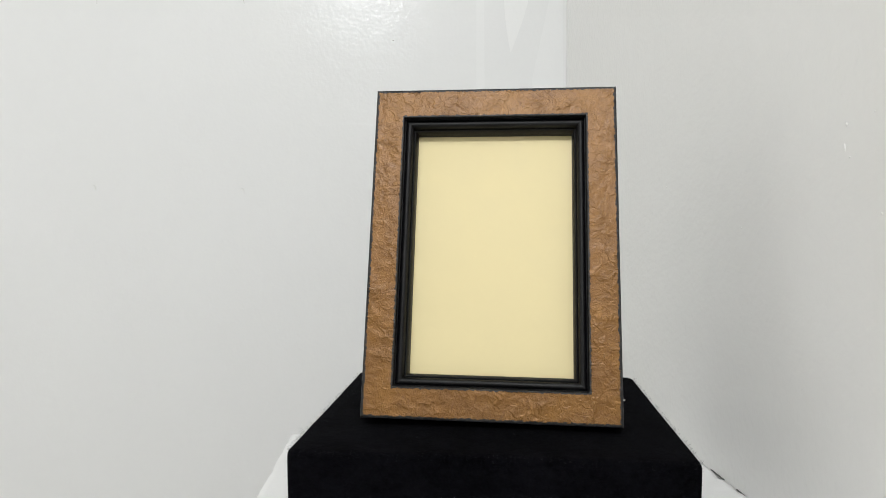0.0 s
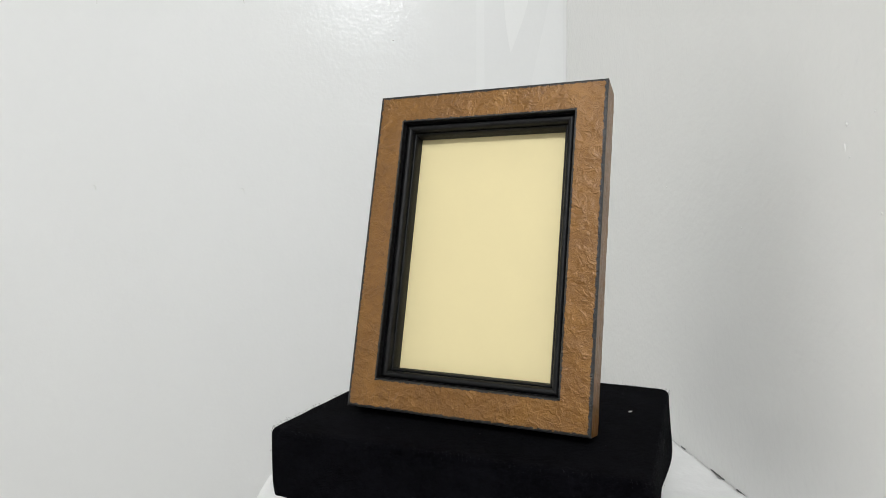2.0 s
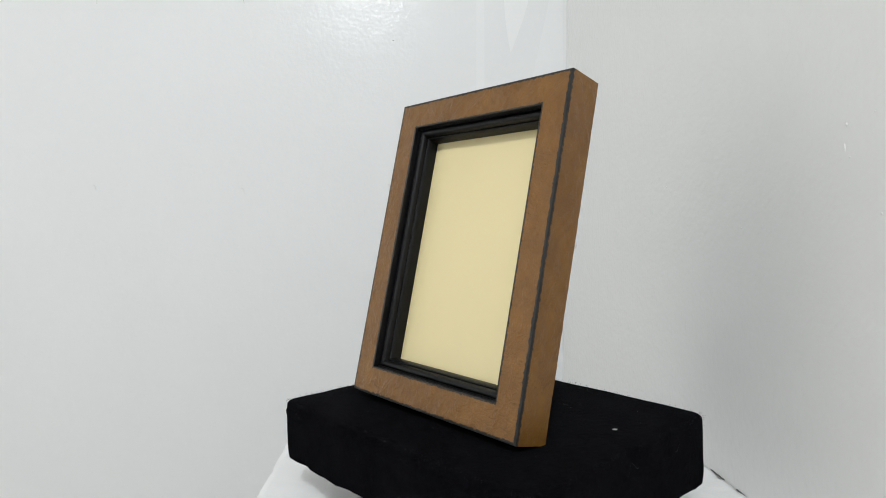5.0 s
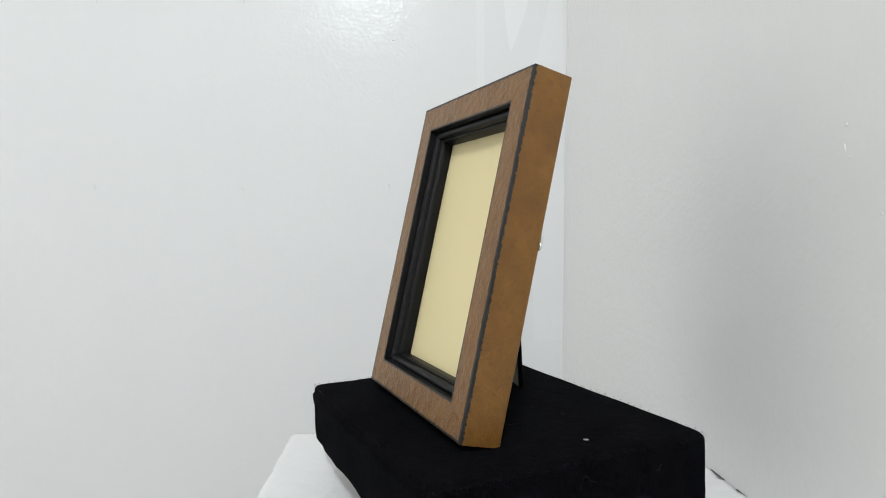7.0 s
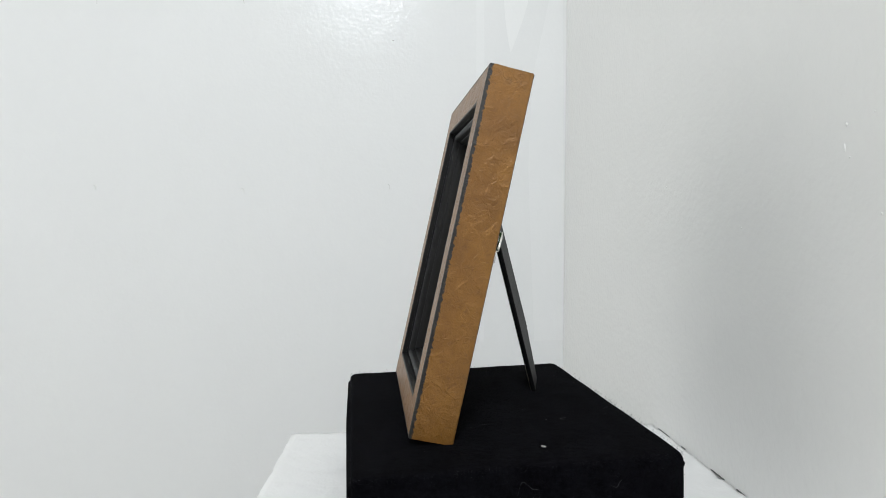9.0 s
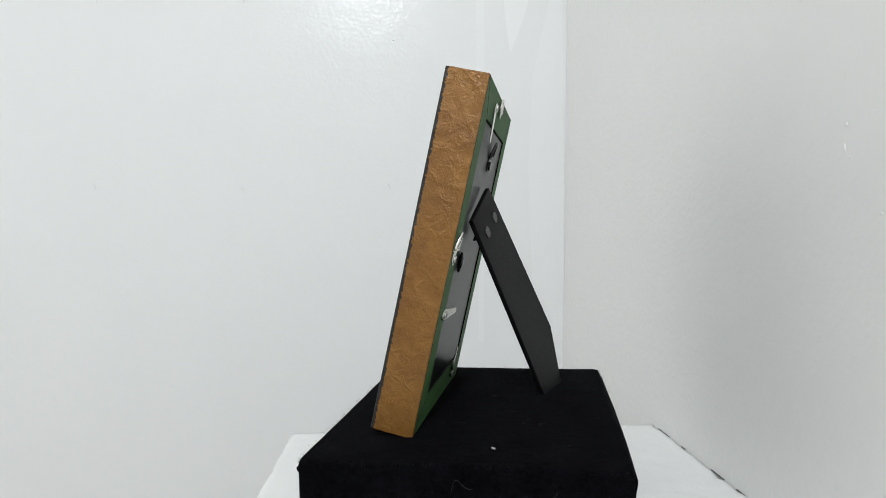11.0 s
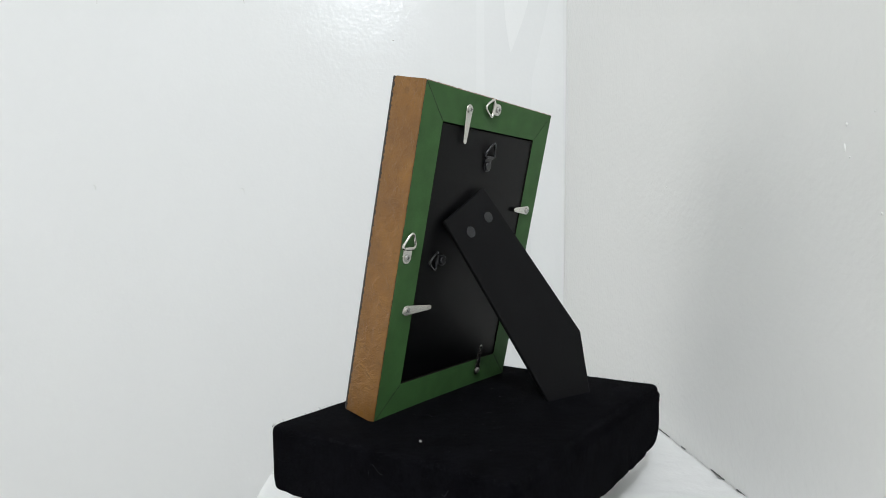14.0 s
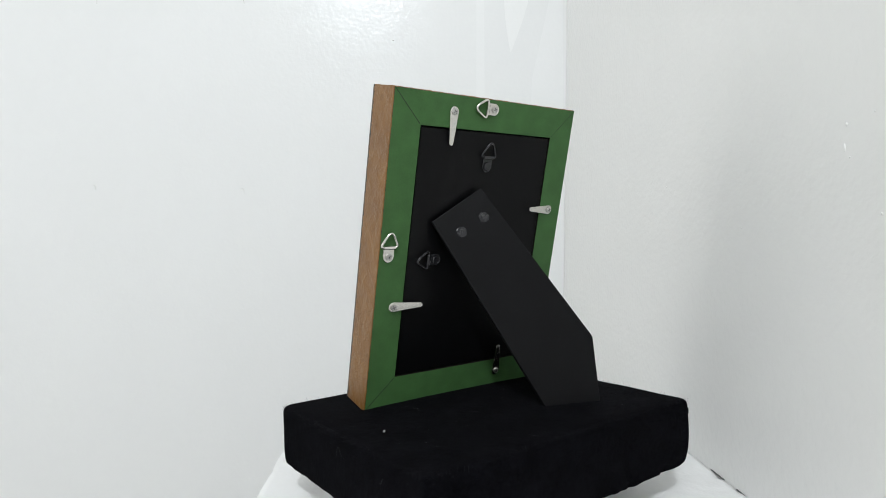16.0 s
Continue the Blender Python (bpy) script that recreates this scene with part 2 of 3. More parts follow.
room_block("wall_left", (-ROOM_W - WALL, -ROOM_L, FLOOR_Z), (-ROOM_W, 0, CEIL_Z), M_SIDEWALL, "plain white painted wall of the small room")
room_block("wall_front", (-ROOM_W - WALL, -ROOM_L - WALL, FLOOR_Z), (OUT, -ROOM_L, CEIL_Z), M_SIDEWALL, "plain white painted wall of the small room")


# nail marks and a speck on the back wall, drips on the side wall: across, up
def nail_mark(x, z, size, turn):
    pts = [(-0.25 * size, 0, 0.42 * size), (0.12 * size, 0, 0.36 * size), (0.2 * size, 0, 0.1 * size), (0.16 * size, 0, -0.5 * size)]
    part("nail_mark", tube(pts, 0.00036, 6, False), M_SCUFF, wall_back, "", pose(x, -0.0001, z, 0, turn, 0))


def drip(y, z, w, h):
    bm = bmesh.new()
    bmesh.ops.create_uvsphere(bm, u_segments=12, v_segments=8, radius=1, matrix=Matrix.Diagonal((0.0006, w * 0.7, h * 0.8, 1)))
    for v in bm.verts:
        v.co += 0.0004 * noise.noise_vector(v.co * 300)
    part("paint_drip", bm, M_SIDEWALL, wall_right, "", pose(0, y, z), True)


def light_streak(outline, mat, thick):
    """A streak of light by the corner, put into the wall's colour. outline: across, up."""
    part("light_streak", plate(outline, thick), mat, wall_back, "streak of light painted in whiter colour", pose(0, -thick, 0))


# wedge, vertical streak and corner band of light, painted on as thin plates
light_streak([(-0.0863, 0.470), (-0.0866, 0.440), (-0.0850, 0.415), (-0.0815, 0.388), (-0.0772, 0.366), (-0.0752, 0.369), (-0.0690, 0.386), (-0.0600, 0.410), (-0.0520, 0.436), (-0.0490, 0.470)], M_LIGHT_WEDGE, 0.0004)
light_streak([(-0.1262, 0.470), (-0.1272, 0.20), (-0.1240, -0.05), (-0.1175, -0.05), (-0.1150, 0.20), (-0.1148, 0.470)], M_LIGHT_BAND, 0.0003)
light_streak([(-0.0150, 0.470), (-0.0300, 0.40), (-0.0460, 0.33), (-0.0520, 0.20), (-0.0440, -0.05), (-0.0012, -0.05), (-0.0012, 0.470)], M_LIGHT_BAND, 0.0003)

NAIL_SPOTS = [(-0.6596, 0.1738, 0.0076, 0.0000), (-0.4574, 0.1688, 0.0085, -8.0000), (-0.2530, 0.1740, 0.0076, 12.0000), (-0.6519, 0.4288, 0.0066, 0.0000), (-0.4534, 0.4321, 0.0066, -20.0000), (-0.2507, 0.4354, 0.0095, 5.0000)]
DRIP_SPOTS = [(-0.5721, 0.1654, 0.0010, 0.0018), (-0.5712, 0.1531, 0.0008, 0.0032), (-0.5748, 0.1479, 0.0010, 0.0011), (-0.5975, 0.1178, 0.0010, 0.0013), (-0.5915, 0.1687, 0.0007, 0.0010), (-0.4726, 0.1117, 0.0006, 0.0008), (-0.3499, 0.1485, 0.0006, 0.0009), (-0.6055, 0.1290, 0.0008, 0.0012)]
speck = bmesh.new()
bmesh.ops.create_uvsphere(speck, u_segments=8, v_segments=6, radius=0.0009)
part("paint_speck", speck, M_DARKSPECK, wall_back, "", pose(-0.2448, 0, 0.3809))
for nx, nz, ns, nt_ in NAIL_SPOTS:
    nail_mark(nx, nz, ns, nt_)
for dy, dz, dw, dh in DRIP_SPOTS:
    drip(dy, dz, dw, dh)


# ---------------------------------------------------------------- white stand
def white_stand():
    root = new("display_stand")
    tagged(root, "square white plaster-painted stand with chipped top edges", "stand")
    root.matrix_basis = pose(0.0085, -0.0087, FLOOR_Z, 0, 0, ROOM_TURN)
    half, top = 0.1658, STAND_Z - FLOOR_Z
    n = 70
    verts, faces = [], []
    for j in range(n + 1):
        for i in range(n + 1):
            x, y = -half + 2 * half * i / n, -half + 2 * half * j / n
            rim = min(i, j, n - i, n - j)
            z = top + 0.0007 * noise.noise(Vector((x * 40, y * 70, 0))) + 0.0004 * noise.noise(Vector((x * 150, y * 150, 3)))
            if rim == 0:
                chip = 0.007 * max(0.0, noise.noise(Vector((x * 55, y * 55, 7))) - 0.12) + 0.0008 * abs(noise.noise(Vector((x * 160, y * 160, 2))))
                z -= 0.0005 + chip * 0.8
                x *= 1 - chip * 4
                y *= 1 - chip * 4
            verts.append((x, y, z))
    for j in range(n):
        for i in range(n):
            a = j * (n + 1) + i
            faces.append((a, a + 1, a + n + 2, a + n + 1))
    loop = [i for i in range(n)] + [n + j * (n + 1) for j in range(n)] + [n * (n + 1) + n - i for i in range(n)] + [(n - j) * (n + 1) for j in range(n)]
    base = len(verts)
    for k in loop:
        x, y, z = verts[k]
        verts.append((x, y, top - 0.02))
    m = len(loop)
    for k in range(m):
        faces.append((loop[k], base + k, base + (k + 1) % m, loop[(k + 1) % m]))
    faces.append(tuple(base + k for k in range(m))[::-1])
    me = mesh_from("top_panel", verts, faces, [M_STAND], smooth=True)
    part_mesh("top_panel", me, root, "white brushed plaster top")
    for y0, y1, w in ((0.153, 0.130, 0.00025), (0.107, 0.099, 0.00045), (0.057, 0.037, 0.00035), (0.021, 0.010, 0.00035)):   # dark strips along the wall, imitating shaded gaps
        bm = bmesh.new()
        n_cut = 8
        top_row = []
        for k in range(n_cut + 1):
            q = k / n_cut
            swell = w * math.sin(math.pi * q) ** 0.7 + 0.0001
            y = y0 + (y1 - y0) * q
            top_row.append((bm.verts.new((half - 0.0002 - swell, y, top - 0.0001)), bm.verts.new((half - 0.0002, y, top + 0.0001))))
        for a, b in zip(top_row, top_row[1:]):
            bm.faces.new((a[0], b[0], b[1], a[1]))
        ext = bmesh.ops.extrude_face_region(bm, geom=bm.faces[:])
        bmesh.ops.translate(bm, vec=(0, 0, -0.0007), verts=[g for g in ext["geom"] if isinstance(g, bmesh.types.BMVert)])
        part("joint_shade", bm, M_DARKSPECK, root, "dark strip for a shaded joint")
    part("body", block((-half + 0.006, -half + 0.006, 0), (half - 0.006, half - 0.006, top - 0.0195), 0.002), M_STAND, root)
    return root


stand = white_stand()

# ---------------------------------------------------------------- turntable
turntable = new("turntable")
tagged(turntable, "low round white turntable under the black display box", "turntable")
turntable.matrix_basis = pose(0, 0, STAND_Z)


def puck(r, z0, z1):
    bm = bmesh.new()
    bmesh.ops.create_cone(bm, cap_ends=True, segments=64, radius1=r, radius2=r, depth=z1 - z0, matrix=Matrix.Translation((0, 0, (z0 + z1) / 2)))
    rim = [e for e in bm.edges if len(e.link_faces) == 2 and e.calc_face_angle(0) > 0.9]
    bmesh.ops.bevel(bm, geom=rim, offset=0.0015, segments=2, affect="EDGES")
    return bm


part("base", puck(0.055, 0.0, 0.013), M_TURN, turntable)
part("platter", puck(0.062, 0.0145, 0.0265), M_TURN, turntable)

# ---------------------------------------------------------------- black display box
CORNERS = [Vector((-0.1047, -0.0940)), Vector((0.1085, -0.0885)), Vector((0.1060, 0.0785)), Vector((-0.1070, 0.0762))]
CORNER_Z = [-0.0035, -0.0052, -0.0020, -0.0008]


def perimeter(n_side=90, radius=0.005):
    """Points round the box with soft corners: place, outward way, side and way along the side."""
    out = []
    for k in range(4):
        p, a, b = CORNERS[k - 1], CORNERS[k], CORNERS[(k + 1) % 4]
        da, db = (p - a).normalized(), (b - a).normalized()
        for i in range(9):
            s = i / 8
            q = (1 - s) ** 2 * (a + da * radius) + 2 * s * (1 - s) * a + s * s * (a + db * radius)
            out.append((q, k if i > 3 else (k - 1) % 4))
        c = CORNERS[(k + 1) % 4]
        span = (c - a).length
        for i in range(1, n_side):
            out.append((a + db * (radius + (span - 2 * radius) * i / n_side), k))
    return out


def top_z(x, y):
    fx, fy = (x + 0.105) / 0.212, (y + 0.091) / 0.168
    z = (1 - fx) * (1 - fy) * CORNER_Z[0] + fx * (1 - fy) * CORNER_Z[1] + fx * fy * CORNER_Z[2] + (1 - fx) * fy * CORNER_Z[3]
    mid = max(0.0, 1 - (x / 0.105) ** 2) * max(0.0, 1 - (y / 0.085) ** 2)
    return z + 0.0028 * mid ** 0.6 + 0.00035 * noise.noise(Vector((x * 45, y * 45, 1)))


def display_box():
    root = new("display_box")
    tagged(root, "low box wrapped in fuzzy black felt cloth", "display box")
    ring = perimeter()
    n = len(ring)
    mid = sum((p for p, _ in ring), Vector((0, 0))) / n
    verts, faces = [(mid.x, mid.y, top_z(mid.x, mid.y) - HEM_Z)], []
    shells = []
    for f in [0.08, 0.2, 0.32, 0.44, 0.56, 0.66, 0.76, 0.84, 0.9, 0.94]:
        row = []
        for p, _ in ring:
            q = mid + (p - mid) * f
            row.append((q.x, q.y, top_z(q.x, q.y)))
        shells.append(row)
    soft = 0.0042
    for step in range(7):
        a = math.pi / 2 * step / 6
        row = []
        for p, _ in ring:
            way = (p - mid).normalized()
            q = p - way * soft * (1 - math.sin(a))
            row.append((q.x, q.y, top_z(p.x, p.y) - soft * (1 - math.cos(a))))
        shells.append(row)
    levels = 18
    for lv in range(1, levels + 1):
        d = lv / levels
        row = []
        for i, (p, side) in enumerate(ring):
            way = (p - mid).normalized()
            start, end = CORNERS[side], CORNERS[(side + 1) % 4]
            span = (end - start).length
            along = max(0.0, min(span, (p - start).dot((end - start).normalized())))
            z0 = top_z(p.x, p.y) - soft
            hem = HEM_Z + 0.0016 * noise.noise(Vector((p.x * 40, p.y * 40, 5))) + 0.0008 * noise.noise(Vector((p.x * 160, p.y * 160, 2)))
            near = min(along, span - along)
            hem += 0.0008 * max(0, 1 - near / 0.006)
            z = z0 + (hem - z0) * d
            drop = z0 - z
            bulge = 0.0011 * noise.noise(Vector((p.x * 28, p.y * 28, z * 40))) * d
            if side in (0, 2):
                flap = max(0.0, min(1.0, (near - 0.003 - 0.85 * drop) / 0.0016 + 0.5))
                bulge += 0.0026 * flap * min(1, near / 0.004)
            bulge += 0.0004 * math.exp(-((p - CORNERS[3]).length / 0.03) ** 2) * math.sin(math.pi * min(1, d * 1.3))
            if side == 1:
                bulge += 0.0040 * d * math.exp(-((span - along - 0.025) / 0.035) ** 2) * min(1, (span - along) / 0.008)
            if side == 2:
                bulge += 0.0050 * d * math.exp(-((along - 0.050) / 0.032) ** 2)
                bulge += 0.0020 * math.exp(-((span - along - 0.012) / 0.022) ** 2) * math.sin(math.pi * d) * min(1, (span - along) / 0.006)
                crease = along - 0.125 - 0.6 * drop
                bulge -= 0.0025 * math.exp(-(crease / 0.0018) ** 2) * max(0, d - 0.45)
            tuck = 0.0013 * max(0, d - 0.72) ** 2 / 0.0784
            q = p + way * (bulge - tuck)
            row.append((q.x, q.y, z))
        shells.append(row)
    row = []
    for (p, _), low in zip(ring, shells[-1]):
        way = (p - mid).normalized()
        row.append((low[0] - way.x * 0.006, low[1] - way.y * 0.006, low[2] + 0.001))
    shells.append(row)
    for row in shells:
        verts += [(x, y, z - HEM_Z) for x, y, z in row]
    for i in range(n):
        faces.append((0, 1 + i, 1 + (i + 1) % n))
    for r in range(len(shells) - 1):
        a, b = 1 + r * n, 1 + (r + 1) * n
        for i in range(n):
            faces.append((a + i, b + i, b + (i + 1) % n, a + (i + 1) % n))
    part_mesh("cloth_cover", mesh_from("cloth_cover", verts, faces, [M_FELT], smooth=True), root, "fuzzy black felt with folded corners")
    lo, hi = 0.0003, 0.036
    part("core", block((-0.096, -0.080, lo), (0.098, 0.068, hi), 0.001), M_CORE, root, "grey cardboard core")
    rng = random.Random(4)
    fv, ff = [], []

    def hair(p, way, length, r):
        p, way = Vector(p), Vector(way).normalized()
        bend = Vector((rng.uniform(-1, 1), rng.uniform(-1, 1), rng.uniform(-0.6, 0.8)))
        side = way.cross(Vector((0.3, 0.5, 0.8))).normalized()
        up = way.cross(side)
        base = len(fv)
        steps = 4
        for k in range(steps):
            s = k / (steps - 1)
            c = p + way * length * s + bend * length * 0.5 * s * s
            rr = r * (1 - 0.6 * s)
            for a in (0, 2.1, 4.2):
                fv.append(c + rr * (math.cos(a) * side + math.sin(a) * up))
        for k in range(steps - 1):
            for a in range(3):
                i0, i1 = base + 3 * k + a, base + 3 * k + (a + 1) % 3
                ff.append((i0, i1, i1 + 3, i0 + 3))

    for _ in range(4200):
        i = rng.randrange(n)
        p, _s = ring[i]
        way = (p - mid).normalized()
        clump = 0.5 + 0.5 * noise.noise(Vector((p.x * 60, p.y * 60, 8)))
        if rng.random() > clump:
            continue
        z = top_z(p.x, p.y) - soft * rng.uniform(0.0, 1.0) - HEM_Z
        q = p - way * rng.uniform(0, 0.002)
        hair((q.x, q.y, z), (way.x * rng.uniform(0, 1), way.y * rng.uniform(0, 1), rng.uniform(0.1, 0.9)), rng.uniform(0.0004, 0.0015), 0.00006)
    for _ in range(500):
        i = rng.randrange(n)
        p, _s = ring[i]
        way = (p - mid).normalized()
        z = rng.uniform(0.0, 0.036)
        hair((p.x, p.y, z), (way.x, way.y, rng.uniform(-0.6, 0.4)), rng.uniform(0.0006, 0.0018), 0.00005)
    for _ in range(260):                          # stray longer hairs in tufts along the top edges
        i = rng.randrange(n)
        p, _s = ring[i]
        if noise.noise(Vector((p.x * 45, p.y * 45, 21))) < 0.05:
            continue
        way = (p - mid).normalized()
        z = top_z(p.x, p.y) - soft * rng.uniform(0.0, 0.6) - HEM_Z
        hair((p.x - way.x * 0.001, p.y - way.y * 0.001, z), (way.x + rng.uniform(-1, 1), way.y + rng.uniform(-1, 1), rng.uniform(0.2, 1.0)), rng.uniform(0.0015, 0.0034), 0.00005)
    fz = mesh_from("fuzz", fv, ff, [M_FIBRE])
    tagged(part_mesh("fuzz", fz, root, "short dark cloth fibres"), kind="stuff")
    return root


box = display_box()

# ---------------------------------------------------------------- picture frame
W, H, D = 0.148, 0.2009, 0.0245
BETA, GAMMA = 12.64, -0.7256
FRAME_AT = pose(0.0008, -0.0591, -0.0024 + D * math.sin(radians(BETA)), -BETA) @ pose(0, 0, 0, 0, -GAMMA, 0)
BORDER, RABBET = 0.0183, 0.0203
SIDES = [((0, 0), (1, 0), (0, 1), W), ((W, 0), (0, 1), (-1, 0), H), ((W, H), (-1, 0), (0, -1), W), ((0, H), (0, -1), (1, 0), H)]


def sweep(name, profile, side, steps, parent, mats, relief=False, closed=True, label=""):
    """A mitred length of moulding. profile: (inward, depth, material of the strip that follows, distance from a worn edge)."""
    (ou, ov), (du, dv), (iu, iv), length = side
    verts, faces, index, edge, emboss = [], [], [], [], []
    n = len(profile)
    for k in range(steps + 1):
        a = k / steps
        for s, w, _, e in profile:
            along = s + a * (length - 2 * s)
            u, v = ou + du * along + iu * s, ov + dv * along + iv * s
            if relief and e > 0.8:
                r = 0.00022 * min(1, (e - 0.8) / 1.5)
                h = r * (noise.noise(Vector((u * 160, v * 160, w * 160))) + 0.8 * noise.noise(Vector((u * 420, v * 420, w * 420 + 3))))
                if w < 0.0001:
                    w -= h
                elif s < 0.0001:
                    u -= iu * h
                    v -= iv * h
            verts.append((u - W / 2, w, v))
            edge.append(e)
            emboss.append(1.0 if s > 0.0005 else 0.75)      # the sides are pressed less deeply
    for k in range(steps):
        for j in range(n if closed else n - 1):
            jn = (j + 1) % n
            faces.append((k * n + j, k * n + jn, (k + 1) * n + jn, (k + 1) * n + j))
            index.append(profile[j][2])
    if closed:
        faces.append(tuple(range(n))[::-1])
        faces.append(tuple(steps * n + j for j in range(n)))
        index += [profile[0][2]] * 2
    me = mesh_from(name, verts, faces, mats, index)
    me.attributes.new("edge", "FLOAT", "POINT").data.foreach_set("value", edge)
    me.attributes.new("emboss", "FLOAT", "POINT").data.foreach_set("value", emboss)
    bm = bmesh.new()
    bm.from_mesh(me)
    bmesh.ops.recalc_face_normals(bm, faces=bm.faces)
    for f in bm.faces:
        f.smooth = len(f.verts) == 4
    for e in bm.edges:
        e.smooth = len(e.link_faces) == 2 and e.calc_face_angle(0) < 0.5
    bm.to_mesh(me)
    bm.free()
    return part_mesh(name, me, parent, label)


def rail_profile():
    prof = []
    m = 14
    back = D - 0.0006
    for k in range(m + 1):                       # outer side, back to front
        w = back + (0.0007 - back) * k / m
        prof.append((0.0, w, 0, min((w - 0.0007) * 800, 3.0 + (back - w) * 2500)))
    prof += [(0.0002, 0.0002, 0, 0.0), (0.0007, 0.0, 0, 0.0)]
    for k in range(1, m + 1):                    # face
        s = 0.0007 + (BORDER - 0.0010) * k / m
        prof.append((s, 0.0, 0, min(s - 0.0007, BORDER - 0.0002 - s) * 1000))
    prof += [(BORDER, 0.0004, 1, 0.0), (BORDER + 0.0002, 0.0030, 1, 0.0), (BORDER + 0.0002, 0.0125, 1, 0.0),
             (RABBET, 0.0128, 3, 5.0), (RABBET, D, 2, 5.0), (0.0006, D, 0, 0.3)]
    return prof


def lip_profile():
    b = BORDER + 0.00035
    pts = [(0.0, 0.0030), (0.0003, 0.0030), (0.0004, 0.0050)]
    for k in range(9):                           # half-round bead
        a = math.pi * (0.97 - 0.86 * k / 8)
        pts.append((0.0025 + 0.0021 * math.cos(a), 0.0058 - 0.0023 * math.sin(a) + 0.0007 * k / 8))
    pts += [(0.0047, 0.0082), (0.0050, 0.0080), (0.0054, 0.0079), (0.0059, 0.0082), (0.0064, 0.0091), (0.0067, 0.0104), (0.0068, 0.0108), (0.0068, 0.0159), (0.00005, 0.0159)]
    return [(b + s, w, 0, 0) for s, w in pts]


def on_back(u, v, lift=0.0, turn=0.0):
    """A place on the back of the picture frame. turn: degrees from up, towards the side of growing u."""
    return pose(u - W / 2, D + lift, v, 0, turn, 0)


def screw(parent, place):
    s = part("screw", disc(0.0021, 0.0011, 18, 0.0004), M_SCREW, parent, "steel cross-head screw", place)
    for a in (0, 90):
        part("slot", block((-0.0012, 0.0010, -0.00018), (0.0012, 0.00125, 0.00018)), M_DARKSPECK, s, "", pose(0, 0, 0, 0, a + 25, 0))


def turn_button(parent, place, length, lift=2.0):
    out = []
    r0, r1 = 0.0032, 0.0016
    for i in range(11):
        a = math.pi * i / 10
        out.append((r0 * math.cos(a + math.pi), r0 * math.sin(a + math.pi)))
    for i in range(9):
        a = math.pi * i / 8
        out.append((r1 * math.cos(a), length - r1 + r1 * math.sin(a)))
    t = part("turn_button", plate(out, 0.0009, 0.0003), M_NICKEL, parent, "nickel turn button", place @ pose(0, 0.0004, 0, -lift, 0, 0))
    screw(t, pose(0, 0.0008, 0))


def hanger(parent, place, mat, label, size=1.0, riveted=False, lift=14.0):
    """A strap plate with a triangular wire ring above it."""
    out = []
    r = 0.0033 * size
    for i in range(13):
        a = math.pi + math.pi * i / 12
        out.append((r * math.cos(a), r * math.sin(a)))
    out += [(0.0033 * size, 0.0046 * size), (-0.0033 * size, 0.0046 * size)]
    h = part("hanger", plate(out, 0.0008, 0.0002), mat, parent, label, place)
    part("strap_loop", tube([(-0.0034 * size, 0.0010, 0.0050 * size), (0.0034 * size, 0.0010, 0.0050 * size)], 0.0012, 10, False), mat, h)
    pts = []
    tri = [Vector((-0.0058, 0, 0.0050)), Vector((0.0058, 0, 0.0050)), Vector((0.0, 0, 0.0155))]
    for k in range(3):
        p, c, q = tri[k - 1], tri[k], tri[(k + 1) % 3]
        rad = 0.0032 if k < 2 else 0.0052
        a, b = c + (p - c).normalized() * rad, c + (q - c).normalized() * rad
        for i in range(6):
            s = i / 5
            pts.append(((1 - s) ** 2 * a + 2 * s * (1 - s) * c + s * s * b) * size)
    piv = Vector((0, 0.0010, 0.0050 * size))
    pts = [Matrix.Rotation(radians(-lift), 3, "X") @ (p - Vector((0, 0, piv.z))) + piv for p in pts]
    part("ring", tube(pts, 0.00072 * size, 8), mat, h, "", None, True)
    if riveted:
        part("rivet", disc(0.0026 * size, 0.0014, 18, 0.0006), mat, h, "", pose(0, 0.0007, 0))
    else:
        screw(h, pose(0, 0.0007, 0))


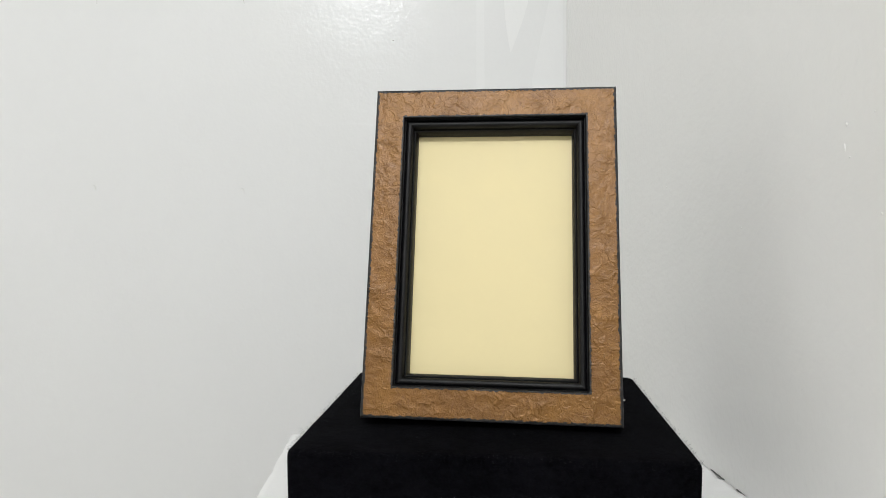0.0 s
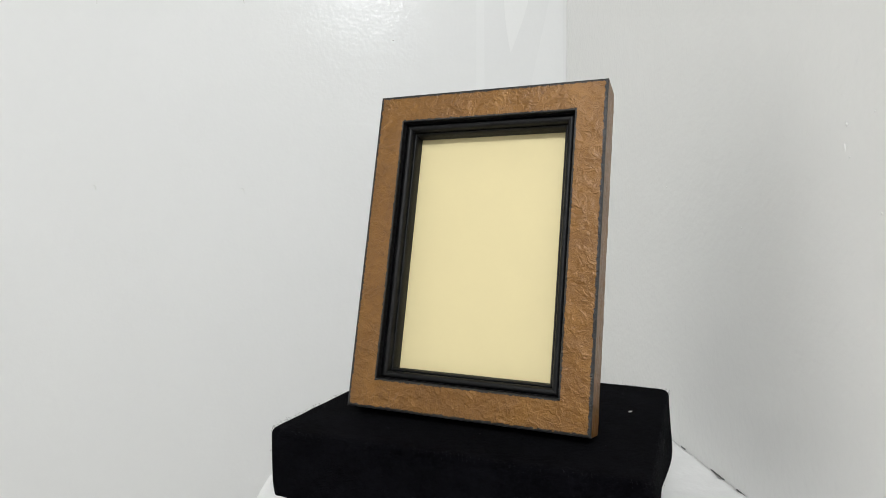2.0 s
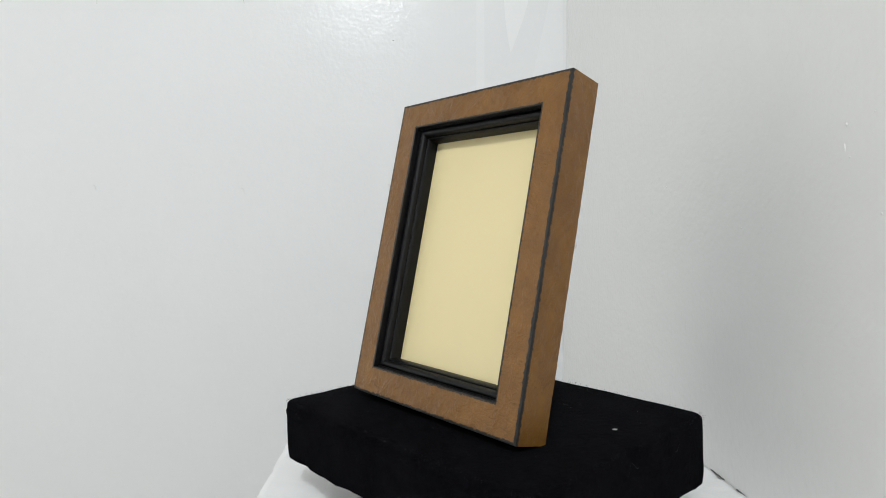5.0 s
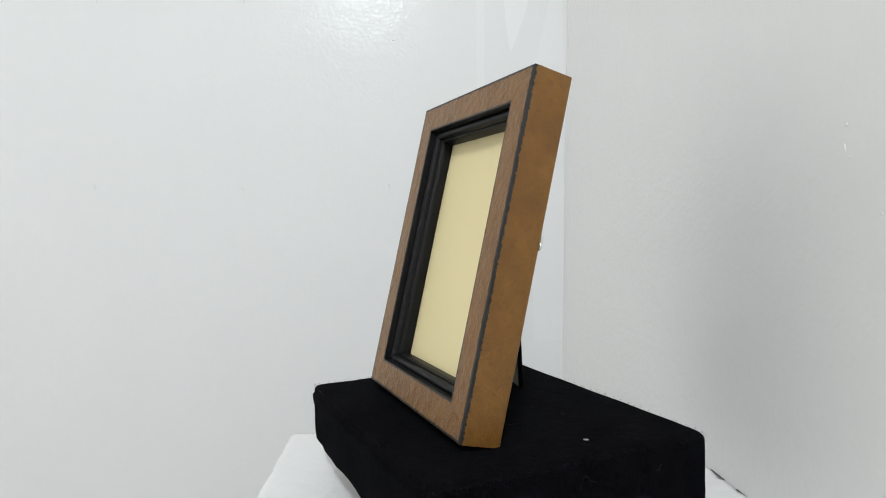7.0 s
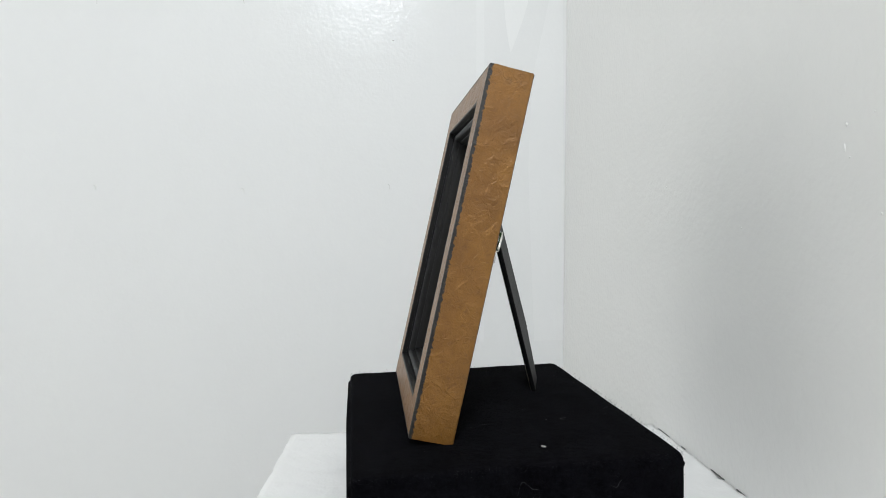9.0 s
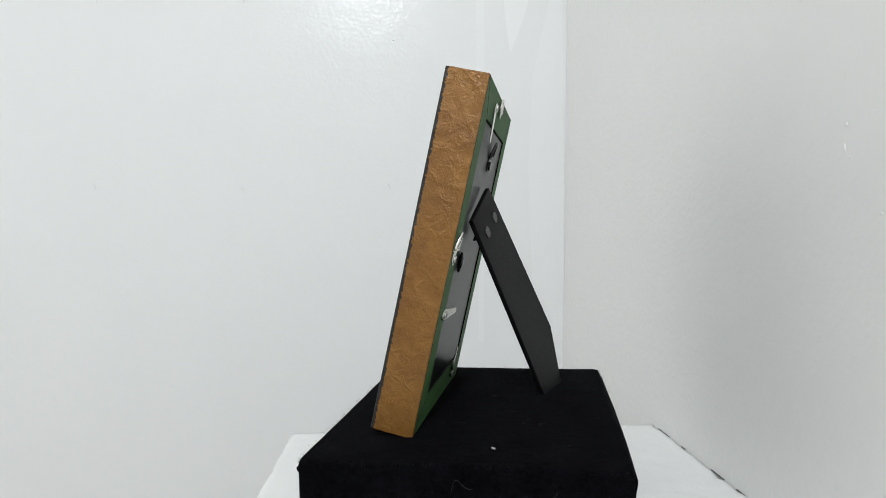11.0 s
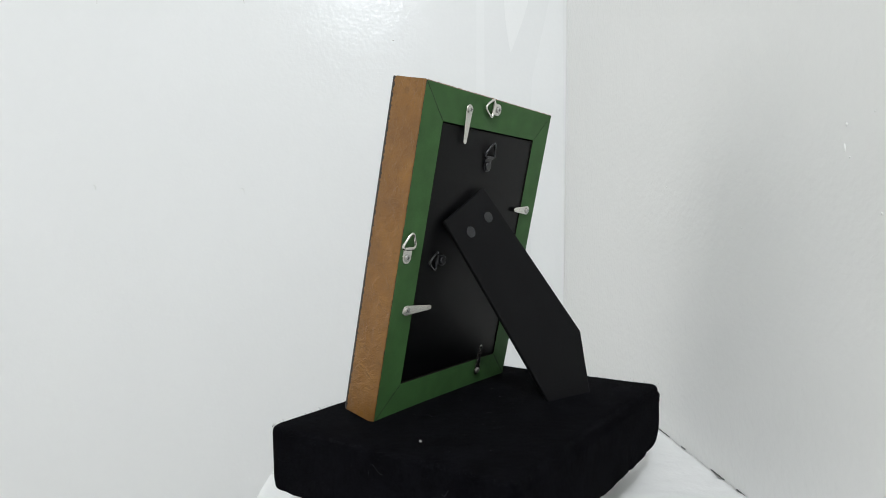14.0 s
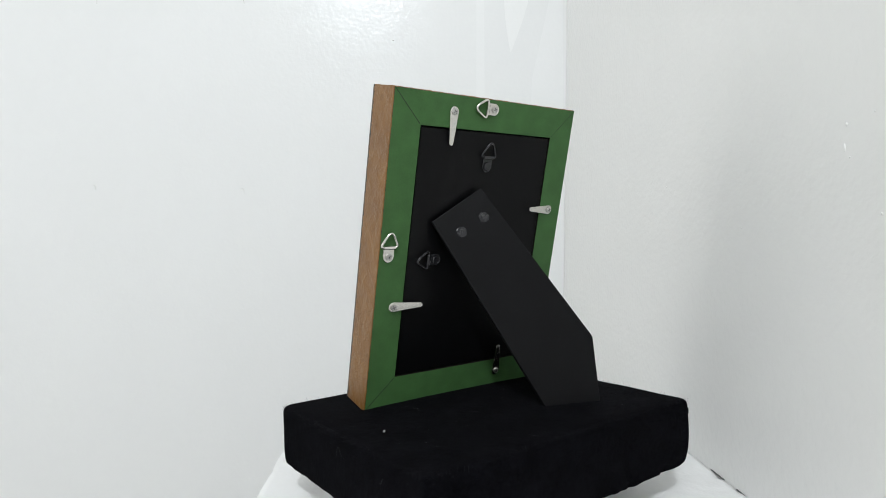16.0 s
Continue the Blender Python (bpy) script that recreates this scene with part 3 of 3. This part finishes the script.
def picture_frame():
    root = new("picture_frame")
    tagged(root, "brown embossed photo frame standing on black cloth", "picture frame")
    root.matrix_basis = FRAME_AT
    rp, lp = rail_profile(), lip_profile()
    for side in SIDES:
        rail = sweep("rail", rp, side, 110, root, [M_BROWN, M_BLACKLAC, M_GREEN, M_RABBET], True, label="embossed brown rail with green back")
        sweep("inner_lip", lp, side, 1, rail, [M_BLACKLAC], label="black lacquered stepped lip")
    for u, v, su, sv in ((0, 0, 1, 1), (W, 0, -1, 1), (W, H, -1, -1), (0, H, 1, -1)):      # mitre joints on the back
        length = RABBET * math.sqrt(2) - 0.001
        a = math.degrees(math.atan2(su, sv))
        half = 0.00007 if (u, v) == (0, H) else 0.00018      # one joint is nearly closed
        part("mitre_seam", block((-half, -0.0003, 0.0008), (half, 0.00012, length)), M_SEAM, root, "", on_back(u, v, 0, a))
    part("picture_card", block((-W / 2 + 0.0215, 0.0162, 0.0215), (W / 2 - 0.0215, 0.0174, H - 0.0215)), M_CARD, root, "plain cream-yellow card")
    g = RABBET + 0.0005
    part("backing_board", block((-W / 2 + g, D - 0.0038, g), (W / 2 - g - 0.0006, D - 0.0008, H - g - 0.0004), 0.0004), M_BOARD, root, "black backing board")
    turn_button(root, on_back(0.1049, 0.1904, 0, 179), 0.0205)
    turn_button(root, on_back(0.0128, 0.1304, 0, 89), 0.0190)
    turn_button(root, on_back(0.1346, 0.0686, 0, -87), 0.0200, 9.0)
    turn_button(root, on_back(0.0419, 0.0119, 0, 3), 0.0200)
    hanger(root, on_back(0.0735, 0.1945, 0, 90), M_NICKEL, "nickel wire hanger", 1.12, False, 3.0)
    hanger(root, on_back(0.1415, 0.1010, 0, 1), M_NICKEL, "nickel wire hanger", 1.12, False, 7.0)
    hanger(root, on_back(0.0733, 0.1584, -0.0008, 0), M_BLACKMET, "black wire hanger", 1.15, True, 12.0)
    hanger(root, on_back(0.1058, 0.0974, -0.0008, 90), M_BLACKMET, "black wire hanger", 1.15, True, 12.0)
    # easel leg, in its own plane: x across, z up along the leg, y outward
    o = Vector((0.02485, -0.00286, 0.12730))
    along = Vector((0.46928, -0.30658, 0.82812))
    across = Vector((-0.83649, 0.14615, 0.52813))
    out = across.cross(along).normalized()
    right = out.cross(along).normalized()
    sgn = 1.0 if right.dot(across) > 0 else -1.0
    across = right
    m = Matrix(((across.x, out.x, along.x, o.x), (across.y, out.y, along.y, o.y), (across.z, out.z, along.z, o.z), (0, 0, 0, 1)))
    shape = [(0.0206, 0.0), (-0.0206, 0.0), (-0.0283, -0.1372), (0.0048, -0.1587), (0.0274, -0.1217)]
    local = FRAME_AT.inverted() @ m @ pose(0, -0.0030, 0)
    leg = part("easel_leg", plate([(sgn * x, z) for x, z in shape], 0.0030, 0.0007), M_LEG, root, "matt black easel leg", local)
    inset = [(0.93 * x, 0.97 * z - 0.002) for x, z in shape]
    part("lining", plate([(sgn * x, z) for x, z in inset], 0.0004), M_LINING, leg, "beige unpainted inner face", pose(0, -0.00042, 0))
    for x, z in ((0.0102, -0.0164), (-0.0082, -0.0160)):
        part("rivet", disc(0.0036, 0.0007, 24, 0.0003), M_BLACKMET, leg, "", pose(sgn * x, 0.0029, z))
    part("hinge_plate", block((-0.013, -0.0012, -0.022), (0.013, -0.0001, -0.006), 0.0003), M_BLACKMET, leg, "black hinge plate")
    part("hinge_foot", block((-0.009, -0.008, -0.020), (0.009, -0.0009, -0.0185), 0.0003), M_BLACKMET, leg)
    return root


photo_frame = picture_frame()

# ---------------------------------------------------------------- lint on the cloth
LINT = []


def lint(x, y, length, width, turn, curl=0.0, mat=None, rest=None):
    rng = random.Random(int(abs(x * 91000 + y * 53000)))
    bm = bmesh.new()
    pts = []
    for i in range(15):
        s = i / 14 - 0.5
        pts.append((s * length, curl * length * (s * s * 1.2 + 0.15 * math.sin(7 * s)), 0.0))
    rings = []
    for i, p in enumerate(pts):
        r = width / 2 * (0.55 + 0.45 * math.sin(math.pi * (i + 0.6) / 15.2)) * rng.uniform(0.8, 1.1)
        rings.append([bm.verts.new((p[0], p[1] + r * math.cos(a), r * 0.6 * math.sin(a))) for a in (0.3, 1.6, 2.9, 4.2, 5.4)])
    for a, b in zip(rings, rings[1:]):
        for k in range(5):
            bm.faces.new((a[k], a[(k + 1) % 5], b[(k + 1) % 5], b[k]))
    bm.faces.new(rings[0])
    bm.faces.new(rings[-1])
    ob = part("lint", bm, mat or M_LINT, None, "", None, True)
    tagged(ob, "tiny pale lint speck lying on black cloth", "lint", "lint on the cloth")
    LINT.append((ob, rest or pose(x, y, top_z(x, y) + width * 0.25, 0, 0, turn)))


lint(0.0870, 0.0102, 0.0027, 0.0015, 50)
lint(-0.0917, 0.0158, 0.012, 0.00011, 20, 0.2, M_THREAD)
for ty, tz, tl, tt, tc in ((-0.0040, -0.0120, 0.011, 8, -1.3), (0.0420, -0.0150, 0.006, 30, 0.8), (-0.0350, -0.0180, 0.005, 120, 0.6)):
    lint(ty, tz, tl, 0.00012, 0, tc, M_THREAD, pose(0.1076, ty, tz, 90, 0, 90) @ pose(0, 0, 0, 0, 0, tt))
strew = random.Random(11)
for _ in range(34):
    lx, ly = strew.uniform(-0.095, 0.097), strew.uniform(-0.082, 0.068)
    if abs(lx) < 0.08 and -0.062 < ly < -0.022:
        continue
    lint(lx, ly, strew.uniform(0.0005, 0.0013), strew.uniform(0.0002, 0.00045), strew.uniform(0, 180), strew.uniform(-0.5, 0.5), M_THREAD)
for _ in range(6):
    lx, ly = strew.uniform(-0.095, 0.097), strew.uniform(-0.015, 0.068)
    lint(lx, ly, strew.uniform(0.004, 0.009), 0.00011, strew.uniform(0, 180), strew.uniform(-1.2, 1.2), M_THREAD)


# ---------------------------------------------------------------- turning
def motions():
    times = [0.5 * k for k in range(33)]
    for ob, rest in [(photo_frame, FRAME_AT), (box, pose(0, 0, HEM_Z)), (turntable, pose(0, 0, STAND_Z))] + LINT:
        walk(ob, [(t, pose(0, 0, 0, 0, 0, turn_at(t)) @ rest) for t in times])


motions()
